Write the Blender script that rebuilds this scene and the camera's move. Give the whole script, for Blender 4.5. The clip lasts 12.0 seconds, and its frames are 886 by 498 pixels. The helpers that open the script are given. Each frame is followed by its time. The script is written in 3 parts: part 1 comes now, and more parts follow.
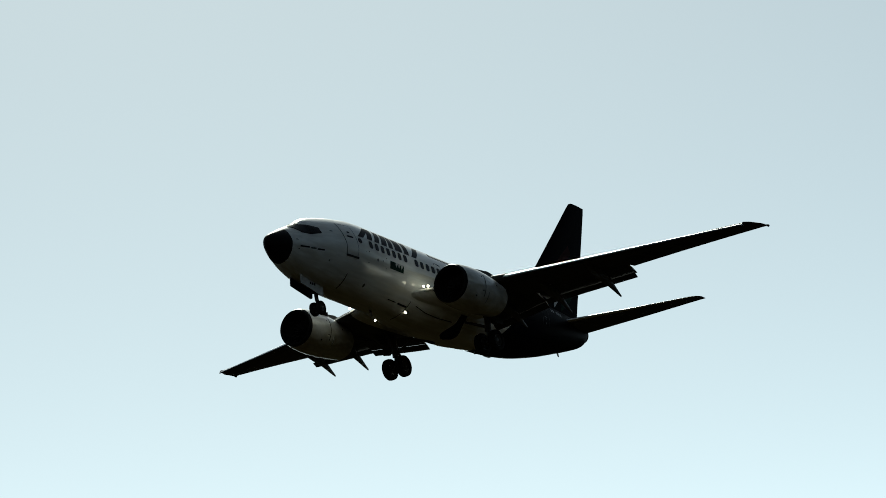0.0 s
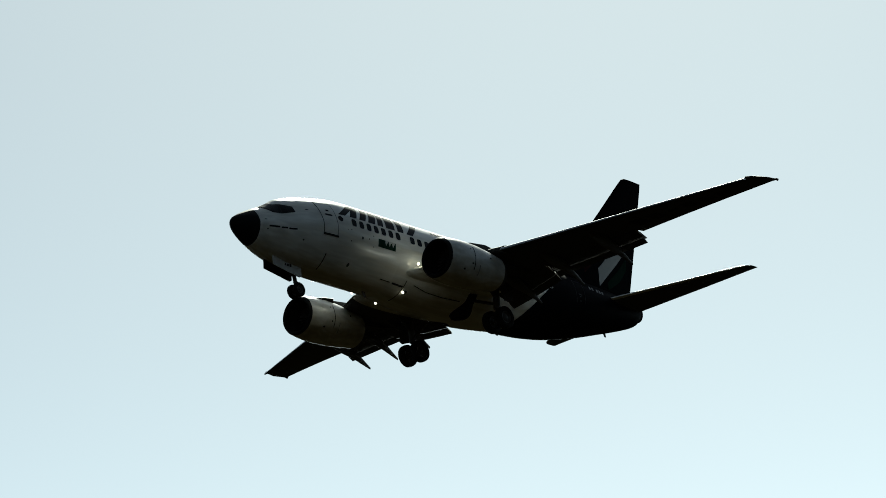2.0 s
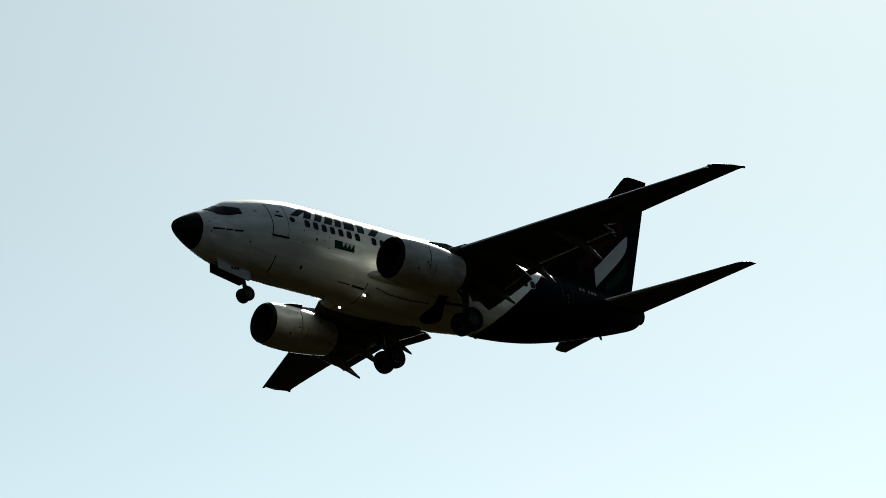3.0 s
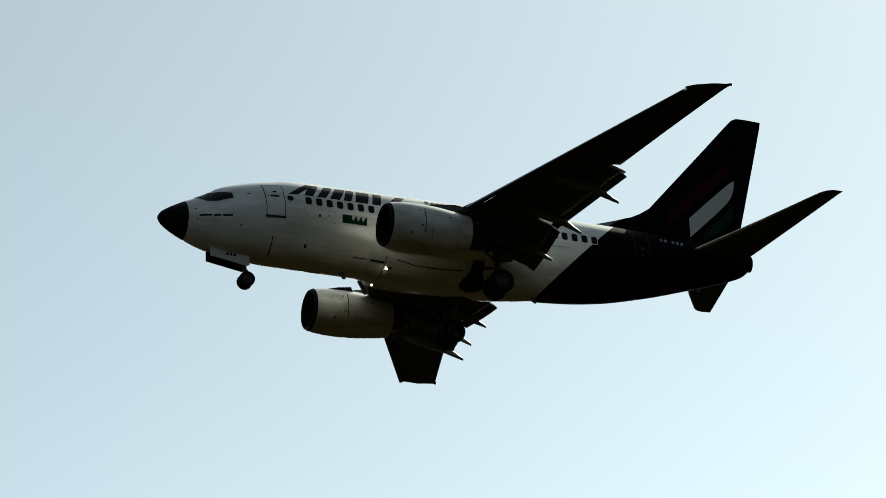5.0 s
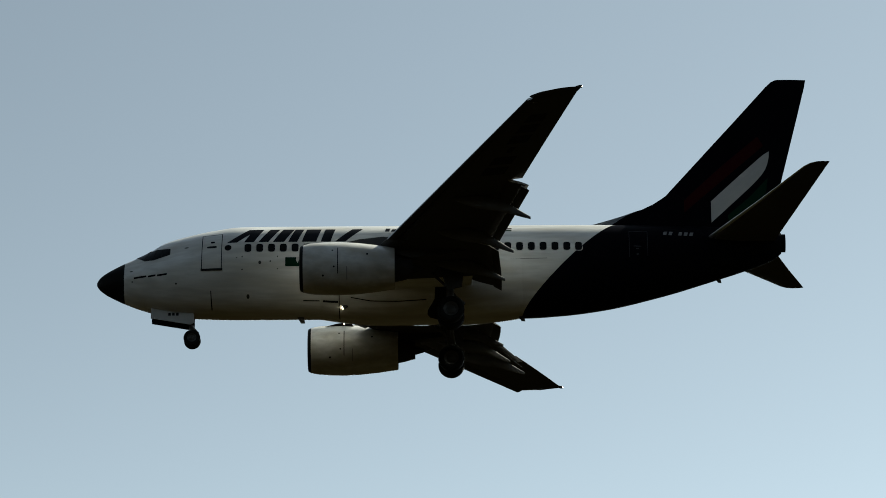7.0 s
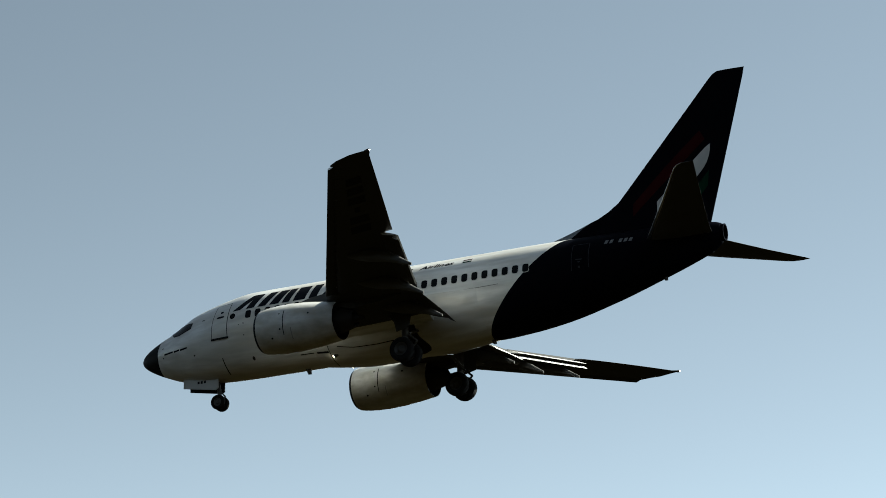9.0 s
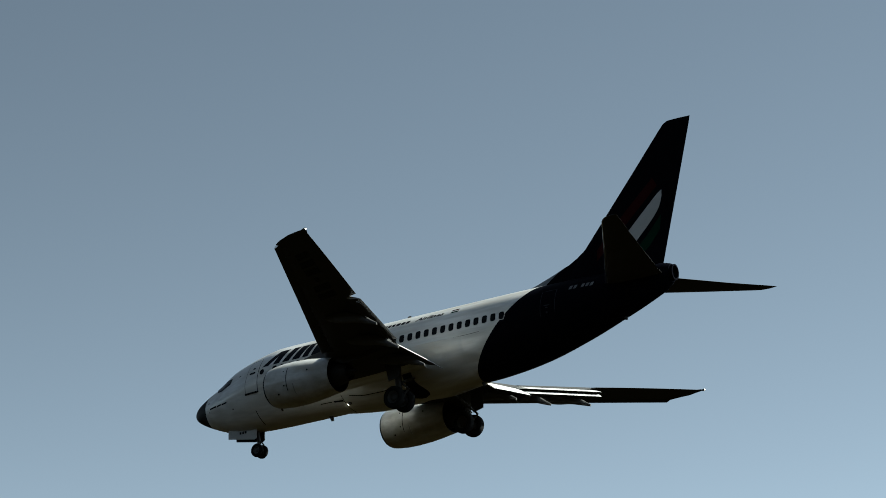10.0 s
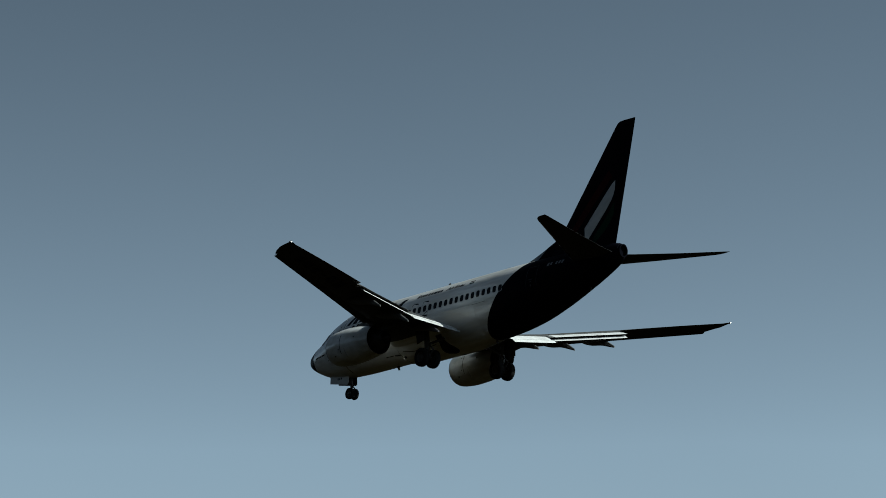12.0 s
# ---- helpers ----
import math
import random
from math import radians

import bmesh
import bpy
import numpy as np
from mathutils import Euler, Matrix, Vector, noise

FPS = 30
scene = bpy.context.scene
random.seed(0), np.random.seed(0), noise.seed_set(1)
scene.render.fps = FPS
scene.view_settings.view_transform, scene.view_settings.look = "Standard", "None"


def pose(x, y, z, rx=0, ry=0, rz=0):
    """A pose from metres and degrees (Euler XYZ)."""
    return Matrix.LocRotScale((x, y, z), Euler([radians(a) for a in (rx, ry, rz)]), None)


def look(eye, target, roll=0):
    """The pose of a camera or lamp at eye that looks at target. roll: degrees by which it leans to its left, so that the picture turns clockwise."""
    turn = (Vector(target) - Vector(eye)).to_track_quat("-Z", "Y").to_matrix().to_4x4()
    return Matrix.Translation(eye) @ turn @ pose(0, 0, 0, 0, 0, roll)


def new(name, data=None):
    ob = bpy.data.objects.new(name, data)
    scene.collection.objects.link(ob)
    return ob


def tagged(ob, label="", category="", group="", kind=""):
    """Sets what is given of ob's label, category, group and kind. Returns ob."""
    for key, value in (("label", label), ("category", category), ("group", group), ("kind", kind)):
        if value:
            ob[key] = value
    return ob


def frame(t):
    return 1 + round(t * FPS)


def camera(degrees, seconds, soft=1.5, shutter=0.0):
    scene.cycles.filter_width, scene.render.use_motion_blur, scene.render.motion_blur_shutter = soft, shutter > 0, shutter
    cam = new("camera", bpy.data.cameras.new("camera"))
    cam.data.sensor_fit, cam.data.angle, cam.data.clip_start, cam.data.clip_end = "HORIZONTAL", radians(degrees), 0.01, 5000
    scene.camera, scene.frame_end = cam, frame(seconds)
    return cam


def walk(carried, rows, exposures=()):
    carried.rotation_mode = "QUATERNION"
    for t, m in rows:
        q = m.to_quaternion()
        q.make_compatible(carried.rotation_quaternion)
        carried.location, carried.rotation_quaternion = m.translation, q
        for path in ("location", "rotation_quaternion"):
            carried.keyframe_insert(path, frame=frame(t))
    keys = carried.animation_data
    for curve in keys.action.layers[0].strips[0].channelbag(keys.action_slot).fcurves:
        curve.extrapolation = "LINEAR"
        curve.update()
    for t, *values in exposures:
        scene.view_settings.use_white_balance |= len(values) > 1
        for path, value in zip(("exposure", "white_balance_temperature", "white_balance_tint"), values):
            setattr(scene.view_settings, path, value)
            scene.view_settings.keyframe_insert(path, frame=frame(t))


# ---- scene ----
# The aeroplane's own axes: x runs aft from the nose, y to starboard, z up from the cabin's axis.

PLANE_PATH = [  # seconds, metres, degrees
    (0.0, 155.70, 108.04, 66.63, 0.04, 0.68, -0.36),
    (0.5, 150.47, 111.98, 68.78, 0.06, 0.69, -0.47),
    (1.0, 144.23, 116.43, 70.54, 0.11, 0.75, -0.40),
    (1.5, 136.71, 120.40, 71.50, 0.05, 0.72, -0.37),
    (2.0, 128.15, 126.35, 72.16, -0.01, 0.84, -0.41),
    (2.5, 118.18, 131.48, 73.29, 0.02, 0.87, -0.30),
    (3.0, 106.85, 136.75, 74.31, -0.10, 0.86, -0.11),
    (3.5, 95.49, 140.82, 75.87, -0.11, 0.67, -0.10),
    (4.0, 83.11, 146.48, 78.43, -0.14, 0.71, -0.07),
    (4.5, 69.41, 151.66, 79.95, -0.17, 0.74, -0.04),
    (5.0, 54.45, 156.17, 80.21, -0.20, 0.77, -0.01),
    (5.5, 38.34, 159.89, 79.28, -0.23, 0.80, 0.02),
    (6.0, 20.99, 162.16, 75.33, -0.24, 0.81, 0.04),
    (6.5, 3.39, 163.13, 70.21, -0.25, 0.81, 0.06),
    (7.0, -14.56, 163.01, 67.12, -0.20, 0.85, 0.05),
    (7.5, -33.22, 162.89, 64.89, -0.15, 0.89, 0.04),
    (8.0, -52.18, 162.21, 63.40, -0.11, 0.86, 0.02),
    (8.5, -71.30, 161.07, 62.82, -0.07, 0.85, 0.01),
    (9.0, -90.55, 159.71, 63.18, -0.02, 0.83, -0.00),
    (9.5, -109.56, 158.66, 62.86, 0.01, 0.87, 0.00),
    (10.0, -128.35, 157.27, 63.31, 0.03, 0.91, 0.01),
    (10.5, -147.27, 156.21, 63.94, 0.06, 0.95, 0.01),
    (11.0, -165.48, 155.34, 64.10, 0.09, 0.99, 0.02),
    (11.5, -183.68, 154.46, 63.50, 0.12, 1.03, 0.03),
    (12.0, -199.35, 151.67, 60.08, 0.12, 1.03, 0.03),
]
AIM = [  # seconds, degrees
    (0.0, 108.515, 4.756, -56.276),
    (0.5, 108.871, 5.126, -53.973),
    (1.0, 110.071, 5.724, -51.993),
    (1.5, 110.484, 5.252, -48.929),
    (2.0, 110.690, 4.839, -46.738),
    (2.5, 111.383, 4.427, -44.184),
    (3.0, 112.037, 4.007, -40.471),
    (3.5, 112.729, 3.955, -36.355),
    (4.0, 113.627, 3.669, -31.899),
    (4.5, 114.282, 3.371, -27.197),
    (5.0, 114.657, 3.035, -22.227),
    (5.5, 114.774, 2.661, -16.968),
    (6.0, 114.278, 1.981, -11.612),
    (6.5, 113.009, 1.544, -6.239),
    (7.0, 112.106, 1.143, 0.334),
    (7.5, 111.327, 0.917, 6.865),
    (8.0, 110.704, 0.922, 13.286),
    (8.5, 110.248, 1.107, 19.546),
    (9.0, 109.926, 1.389, 25.581),
    (9.5, 109.459, 1.587, 31.001),
    (10.0, 109.039, 1.905, 36.180),
    (10.5, 108.028, 1.577, 40.469),
    (11.0, 107.263, 1.440, 45.205),
    (11.5, 106.298, 1.244, 48.268),
    (12.0, 104.615, 0.742, 51.016),
]
EXPOSURES = [(0, 0.38, 6650, -7), (1, 0.56, 6650, -7), (2, 0.54, 6700, -7), (3, 0.78, 6750, -7), (3.5, 0.88, 6750, -7), (4.5, 1.12, 7000, -6), (5.5, 1.4, 7250, -4), (7, 1.32, 7100, -2), (9, 1.74, 6800, -2), (9.5, 1.48, 6650, -2), (10, 1.34, 6400, -2), (10.5, 1.07, 6250, -2), (11, 0.97, 6100, -2), (11.5, 0.7, 6000, -3), (12, 0.37, 5950, -4)]

cam = camera(12.5, 12.0, soft=0.8)
walk(cam, [(t, pose(0, 0, 1.7, rx, ry, rz)) for t, rx, ry, rz in AIM], EXPOSURES)

# ---- sky and sun ----
SUN_ELEVATION, SUN_TURN = radians(41), radians(53.4)
sky_world = bpy.data.worlds.new("sky")
scene.world = sky_world
sky_world.use_nodes = True
nodes, links = sky_world.node_tree.nodes, sky_world.node_tree.links
nodes.clear()
sky = nodes.new("ShaderNodeTexSky")
sky.sky_type, sky.sun_disc = "NISHITA", False
sky.sun_elevation, sky.sun_rotation = SUN_ELEVATION, SUN_TURN
sky.air_density, sky.dust_density, sky.ozone_density, sky.altitude = 1.0, 0.5, 1.0, 0
background = nodes.new("ShaderNodeBackground")
background.inputs["Strength"].default_value = 0.1
out = nodes.new("ShaderNodeOutputWorld")
# haze brightens the sky towards the horizon
way = nodes.new("ShaderNodeTexCoord")
parts_of_way = nodes.new("ShaderNodeSeparateXYZ")
links.new(way.outputs["Generated"], parts_of_way.inputs[0])


def sky_calc(kind, a, b):
    n = nodes.new("ShaderNodeMath")
    n.operation = kind
    for i, v in enumerate((a, b)):
        if isinstance(v, (int, float)):
            n.inputs[i].default_value = v
        else:
            links.new(v, n.inputs[i])
    return n.outputs[0]


fall = sky_calc("POWER", math.e, sky_calc("MULTIPLY", sky_calc("MAXIMUM", parts_of_way.outputs[2], 0.0), -10.0))
# and round the sun: the sky away from it is deeper
near_sun = nodes.new("ShaderNodeVectorMath")
near_sun.operation = "DOT_PRODUCT"
links.new(way.outputs["Generated"], near_sun.inputs[0])
near_sun.inputs[1].default_value = (math.cos(SUN_ELEVATION) * math.sin(SUN_TURN), math.cos(SUN_ELEVATION) * math.cos(SUN_TURN), math.sin(SUN_ELEVATION))
aureole = sky_calc("POWER", math.e, sky_calc("MULTIPLY", sky_calc("SUBTRACT", sky_calc("MAXIMUM", near_sun.outputs["Value"], 0.0), 0.77), 1.2))
# the haze towards the horizon shows more where the sky is deep
depth = sky_calc("SUBTRACT", 1.6, sky_calc("MULTIPLY", sky_calc("MAXIMUM", near_sun.outputs["Value"], 0.0), 1.2))
haze = sky_calc("MINIMUM", sky_calc("ADD", sky_calc("MULTIPLY", sky_calc("MULTIPLY", fall, 7.0), depth), 0.55), 2.0)
haze = sky_calc("MULTIPLY", haze, aureole)
hazy = nodes.new("ShaderNodeVectorMath")
hazy.operation = "SCALE"
# dust in the air pales the blue
grey = nodes.new("ShaderNodeRGBToBW")
links.new(sky.outputs[0], grey.inputs[0])
pale = nodes.new("ShaderNodeMix")
pale.data_type = "RGBA"
pale.inputs[0].default_value = 0.42
links.new(sky.outputs[0], pale.inputs[6])
links.new(grey.outputs[0], pale.inputs[7])
links.new(pale.outputs[2], hazy.inputs[0])
links.new(haze, hazy.inputs["Scale"])
links.new(hazy.outputs[0], background.inputs[0])
links.new(background.outputs[0], out.inputs[0])

sun = new("sun", bpy.data.lights.new("sun", "SUN"))
sun.data.energy, sun.data.angle, sun.data.color = 5.0, radians(0.53), (1.0, 0.97, 0.93)
to_sun = Vector((math.cos(SUN_ELEVATION) * math.sin(SUN_TURN), math.cos(SUN_ELEVATION) * math.cos(SUN_TURN), math.sin(SUN_ELEVATION)))
sun.matrix_world = look(to_sun * 300, (0, 0, 0))


# ---- materials ----
def material(name, colour, rough=0.5, metal=0.0, coat=0.0, specular=0.5, grain=0.0, grain_size=4.0, stains=0.0, stain_size=0.6, stain_colour=None, bump=0.0, stretch=(1, 1, 1)):
    """A surface with fine grain, larger stains drawn out along the airflow, and a slight relief."""
    m = bpy.data.materials.new(name)
    m.use_nodes = True
    nt = m.node_tree
    b = nt.nodes["Principled BSDF"]
    b.inputs["Roughness"].default_value = rough
    b.inputs["Metallic"].default_value = metal
    b.inputs["Coat Weight"].default_value = coat
    b.inputs["Coat Roughness"].default_value = 0.1
    b.inputs["Specular IOR Level"].default_value = specular
    coord = nt.nodes.new("ShaderNodeTexCoord")
    scaled = nt.nodes.new("ShaderNodeMapping")
    scaled.inputs["Scale"].default_value = stretch
    nt.links.new(coord.outputs["Object"], scaled.inputs[0])
    source = None
    rgb = nt.nodes.new("ShaderNodeRGB")
    rgb.outputs[0].default_value = (*colour, 1)
    source = rgb.outputs[0]
    for amount, size, detail, tone in ((stains, stain_size, 6, stain_colour), (grain, grain_size, 3, None)):
        if amount <= 0:
            continue
        n = nt.nodes.new("ShaderNodeTexNoise")
        n.inputs["Scale"].default_value, n.inputs["Detail"].default_value = size, detail
        nt.links.new(scaled.outputs[0], n.inputs["Vector"])
        ramp = nt.nodes.new("ShaderNodeMapRange")
        ramp.inputs["From Min"].default_value, ramp.inputs["From Max"].default_value = 0.40, 0.66
        ramp.inputs["To Max"].default_value = amount
        nt.links.new(n.outputs[0], ramp.inputs[0])
        mix = nt.nodes.new("ShaderNodeMix")
        mix.data_type = "RGBA"
        nt.links.new(ramp.outputs[0], mix.inputs[0])
        nt.links.new(source, mix.inputs[6])
        mix.inputs[7].default_value = (*(tone or [c * 0.6 for c in colour]), 1)
        source = mix.outputs[2]
    nt.links.new(source, b.inputs["Base Color"])
    if bump:
        n = nt.nodes.new("ShaderNodeTexNoise")
        n.inputs["Scale"].default_value = 1.3
        nt.links.new(scaled.outputs[0], n.inputs["Vector"])
        relief = nt.nodes.new("ShaderNodeBump")
        relief.inputs["Strength"].default_value, relief.inputs["Distance"].default_value = bump, 0.02
        nt.links.new(n.outputs[0], relief.inputs["Height"])
        nt.links.new(relief.outputs[0], b.inputs["Normal"])
    return m


def glow(name, colour, strength):
    m = bpy.data.materials.new(name)
    m.use_nodes = True
    b = m.node_tree.nodes["Principled BSDF"]
    b.inputs["Base Color"].default_value = (*colour, 1)
    b.inputs["Emission Color"].default_value = (*colour, 1)
    b.inputs["Emission Strength"].default_value = strength
    return m


NAVY, WHITE = (0.0028, 0.003, 0.005), (0.74, 0.745, 0.73)


def livery(name):
    """White paint that gives way to navy along a rising curve on the rear body."""
    m = material(name, WHITE, 0.22, coat=0.5, grain=0.4, grain_size=5, stains=0.6, stain_size=1.2, stain_colour=(0.36, 0.31, 0.22), bump=0.05, stretch=(0.16, 1, 1))
    nt = m.node_tree
    b = nt.nodes["Principled BSDF"]
    white = b.inputs["Base Color"].links[0].from_socket
    coord = nt.nodes.new("ShaderNodeTexCoord")
    split = nt.nodes.new("ShaderNodeSeparateXYZ")
    nt.links.new(coord.outputs["Object"], split.inputs[0])

    def calc(kind, a, b2):
        n = nt.nodes.new("ShaderNodeMath")
        n.operation = kind
        for i, v in enumerate((a, b2)):
            if isinstance(v, (int, float)):
                n.inputs[i].default_value = v
            else:
                nt.links.new(v, n.inputs[i])
        return n.outputs[0]

    # the edge of the navy: x = 18.35 + 0.98 (z + 2.15) + 0.01 (z + 2.15)^2
    h = calc("ADD", split.outputs[2], 2.15)
    edge = calc("ADD", calc("MULTIPLY", h, 0.98), calc("MULTIPLY", calc("MULTIPLY", h, h), 0.01))
    edge = calc("ADD", edge, calc("MULTIPLY", calc("MAXIMUM", calc("SUBTRACT", split.outputs[2], 1.74), 0.0), 4.0))
    past = calc("SUBTRACT", split.outputs[0], calc("ADD", edge, 18.35))
    step = calc("GREATER_THAN", past, 0.0)
    mix = nt.nodes.new("ShaderNodeMix")
    mix.data_type = "RGBA"
    nt.links.new(step, mix.inputs[0])
    nt.links.new(white, mix.inputs[6])
    mix.inputs[7].default_value = (*NAVY, 1)
    nt.links.new(mix.outputs[2], b.inputs["Base Color"])
    # the navy is duller than the polished white
    for socket, white_value, navy_value in (("Coat Weight", 0.6, 0.0), ("Specular IOR Level", 0.3, 0.005), ("Roughness", 0.3, 0.45)):
        ramp = nt.nodes.new("ShaderNodeMapRange")
        ramp.inputs["To Min"].default_value, ramp.inputs["To Max"].default_value = white_value, navy_value
        nt.links.new(step, ramp.inputs[0])
        nt.links.new(ramp.outputs[0], b.inputs[socket])
    return m


M_BODY = livery("white_and_navy_paint")
M_NAVY = material("navy_paint", NAVY, 0.5, specular=0.005, grain=0.2, stains=0.3)
M_WHITE = material("white_cowl_paint", (0.6, 0.6, 0.58), 0.25, coat=0.3, grain=0.45, grain_size=5, stains=0.7, stain_size=1.6, stain_colour=(0.33, 0.29, 0.21), bump=0.04, stretch=(0.5, 1, 1))
# wing grey set far darker than its paint, to carry the underside shade
M_WING = material("shade_darkened_wing_grey", (0.064, 0.065, 0.066), 0.6, specular=0.06, grain=0.15, grain_size=6, stains=0.35, stain_size=1.1, stain_colour=(0.055, 0.052, 0.045), stretch=(0.4, 1, 1))
M_TRACK = material("pale_track_paint", (0.1, 0.1, 0.098), 0.5, specular=0.15, grain=0.2, stains=0.4, stain_colour=(0.09, 0.085, 0.075), stretch=(0.4, 1, 1))
M_SLAT = material("bare_aluminium", (0.62, 0.62, 0.61), 0.28, metal=1.0, grain=0.2, stains=0.25)
M_FLAP = material("flap_paint", (0.5, 0.5, 0.49), 0.5, specular=0.1, grain=0.15, stains=0.3, stain_size=1.5, stain_colour=(0.17, 0.16, 0.14), stretch=(0.4, 1, 1))
M_BLACK = material("matt_black", (0.006, 0.006, 0.006), 0.5, specular=0.06, grain=0.2)
M_TYRE = material("tyre_rubber", (0.012, 0.012, 0.012), 0.9, specular=0.1, grain=0.3, grain_size=20)
M_RIM = material("wheel_metal", (0.045, 0.045, 0.043), 0.55, metal=0.2, grain=0.2, stains=0.3)
M_STRUT = material("gear_paint", (0.07, 0.07, 0.068), 0.5, specular=0.2, grain=0.2, stains=0.4, stain_colour=(0.1, 0.09, 0.08))
M_STEEL = material("hot_section_metal", (0.035, 0.032, 0.03), 0.6, metal=0.2, specular=0.15, grain=0.3, stains=0.4)
M_DARK = material("dark_cavity", (0.01, 0.01, 0.01), 0.8, specular=0.1)
M_GLASS = material("dark_window_glass", (0.006, 0.007, 0.008), 0.15, specular=0.07)
M_SEAM = material("seam_sealant", (0.02, 0.02, 0.02), 0.7, specular=0.05)
M_SLATE = material("slate_paint", (0.15, 0.17, 0.2), 0.5, specular=0.1, grain=0.2, stains=0.2)
M_LAP = material("worn_lap_seam", (0.25, 0.25, 0.24), 0.5, specular=0.2, grain=0.3)
M_FAINT = material("faint_door_line", (0.025, 0.026, 0.03), 0.5, specular=0.1)
M_FRAME = material("window_frame_metal", (0.5, 0.5, 0.48), 0.35, grain=0.1)
M_TITLE = material("black_title_paint", (0.008, 0.009, 0.012), 0.5, specular=0.02, coat=0.08, grain=0.2)
M_GREEN = material("green_paint", (0.002, 0.02, 0.011), 0.6, specular=0.02)
M_RED = material("red_paint", (0.023, 0.002, 0.003), 0.6, specular=0.02)
M_EMBLEM = material("pale_emblem_paint", (0.42, 0.42, 0.41), 0.45, grain=0.1, stains=0.15)
M_GREY = material("pale_marking_paint", (0.1, 0.1, 0.1), 0.5)
M_REG = material("worn_black_marking", (0.022, 0.022, 0.022), 0.6, specular=0.06, grain=0.2)
M_PORT = material("dull_port_metal", (0.06, 0.058, 0.05), 0.6, specular=0.2, grain=0.3)
M_ROOT = material("pale_root_paint", (0.20, 0.20, 0.19), 0.5, specular=0.1, grain=0.15, stains=0.5, stain_size=1.4, stain_colour=(0.12, 0.11, 0.09), stretch=(0.3, 1, 1))
M_LAMP = glow("lit_landing_lamp", (1.0, 0.9, 0.72), 7.0)
M_NAV = glow("lit_tip_lamp", (1.0, 0.97, 0.9), 4.0)
# unseen ground, kept near black so little light bounces onto the undersides
M_GROUND = material("low_bounce_ground", (0.006, 0.0045, 0.002), 0.95, specular=0.0, grain=0.4, grain_size=0.4, stains=0.5, stain_size=0.02, stain_colour=(0.004, 0.0045, 0.002))

# ---- ground ----
bm = bmesh.new()
bmesh.ops.create_grid(bm, x_segments=40, y_segments=40, size=4500)
for v in bm.verts:
    # level near the middle, rising to an added rim that blocks low skylight, highest behind the camera
    far = min(max((v.co.length - 1400) / 3000, 0), 1)
    v.co.z = (620 + 480 * min(max(-v.co.y / 4000, 0), 1) + 60 * math.sin(v.co.x * 0.003) * math.cos(v.co.y * 0.0024)) * far * far * (3 - 2 * far)
mesh = bpy.data.meshes.new("ground")
bm.to_mesh(mesh)
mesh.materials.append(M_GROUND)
tagged(new("ground", mesh), "unseen dark ground, its rim raised to block low sky", "ground", kind="structure")


# ---- helpers for shapes ----
def part(name, bm, mats, parent, label="", smooth=True):
    bmesh.ops.recalc_face_normals(bm, faces=bm.faces)
    me = bpy.data.meshes.new(name)
    bm.to_mesh(me)
    bm.free()
    for m in mats if isinstance(mats, (list, tuple)) else [mats]:
        me.materials.append(m)
    if smooth:
        me.shade_smooth()
        me.set_sharp_from_angle(angle=radians(38))
    ob = new(name, me)
    ob.parent = parent
    return tagged(ob, label)


def ease(xs, ys, x):
    """A smooth curve through points, without overshoot."""
    xs, ys = np.asarray(xs, float), np.asarray(ys, float)
    d = np.diff(ys) / np.diff(xs)
    m = np.concatenate([[d[0]], np.where(d[1:] * d[:-1] > 0, 2 * d[1:] * d[:-1] / np.where(d[1:] + d[:-1] == 0, 1, d[1:] + d[:-1]), 0), [d[-1]]])
    i = int(np.clip(np.searchsorted(xs, x) - 1, 0, len(xs) - 2))
    h = xs[i + 1] - xs[i]
    u = min(max((x - xs[i]) / h, 0), 1)
    return (2 * u**3 - 3 * u**2 + 1) * ys[i] + (u**3 - 2 * u**2 + u) * h * m[i] + (3 * u**2 - 2 * u**3) * ys[i + 1] + (u**3 - u**2) * h * m[i + 1]


def loft(rings, bm=None, closed=True, caps=True, mat=0):
    """A skin over rings of points; each ring has as many points as the next."""
    bm = bm or bmesh.new()
    made = [[bm.verts.new(p) for p in r] for r in rings]
    n = len(made[0])
    for a, b in zip(made, made[1:]):
        for i in range(n if closed else n - 1):
            j = (i + 1) % n
            bm.faces.new((a[i], a[j], b[j], b[i])).material_index = mat
    if caps and closed:
        bm.faces.new(made[0]).material_index = mat
        bm.faces.new(made[-1]).material_index = mat
    return bm


def rod(a, b, r, bm=None, r2=None, n=12):
    """A round bar from a to b."""
    a, b = Vector(a), Vector(b)
    turn = (b - a).to_track_quat("Z", "Y").to_matrix()
    ring = lambda c, q: [c + turn @ Vector((q * math.cos(k * math.tau / n), q * math.sin(k * math.tau / n), 0)) for k in range(n)]
    return loft([ring(a, r), ring(b, r if r2 is None else r2)], bm)


def lathe(profile, centre, axis="x", n=40, squash=None, bm=None, caps=False, mat=0):
    """A body of revolution: profile of (along, radius) about an axis through centre."""
    c = Vector(centre)
    rings = []
    for u, r in profile:
        ring = []
        for k in range(n):
            a = math.tau * k / n
            p, q = r * math.cos(a), r * math.sin(a)
            if squash and q < 0:
                q *= squash
            ring.append(c + (Vector((u, p, q)) if axis == "x" else Vector((p, u, q))))
        rings.append(ring)
    return loft(rings, bm, caps=caps, mat=mat)


def slab(outline, offset, depth):
    """A plate from an outline of points, pushed along one direction."""
    d = Vector(offset).normalized() * depth
    return loft([[Vector(p) for p in outline], [Vector(p) + d for p in outline]])


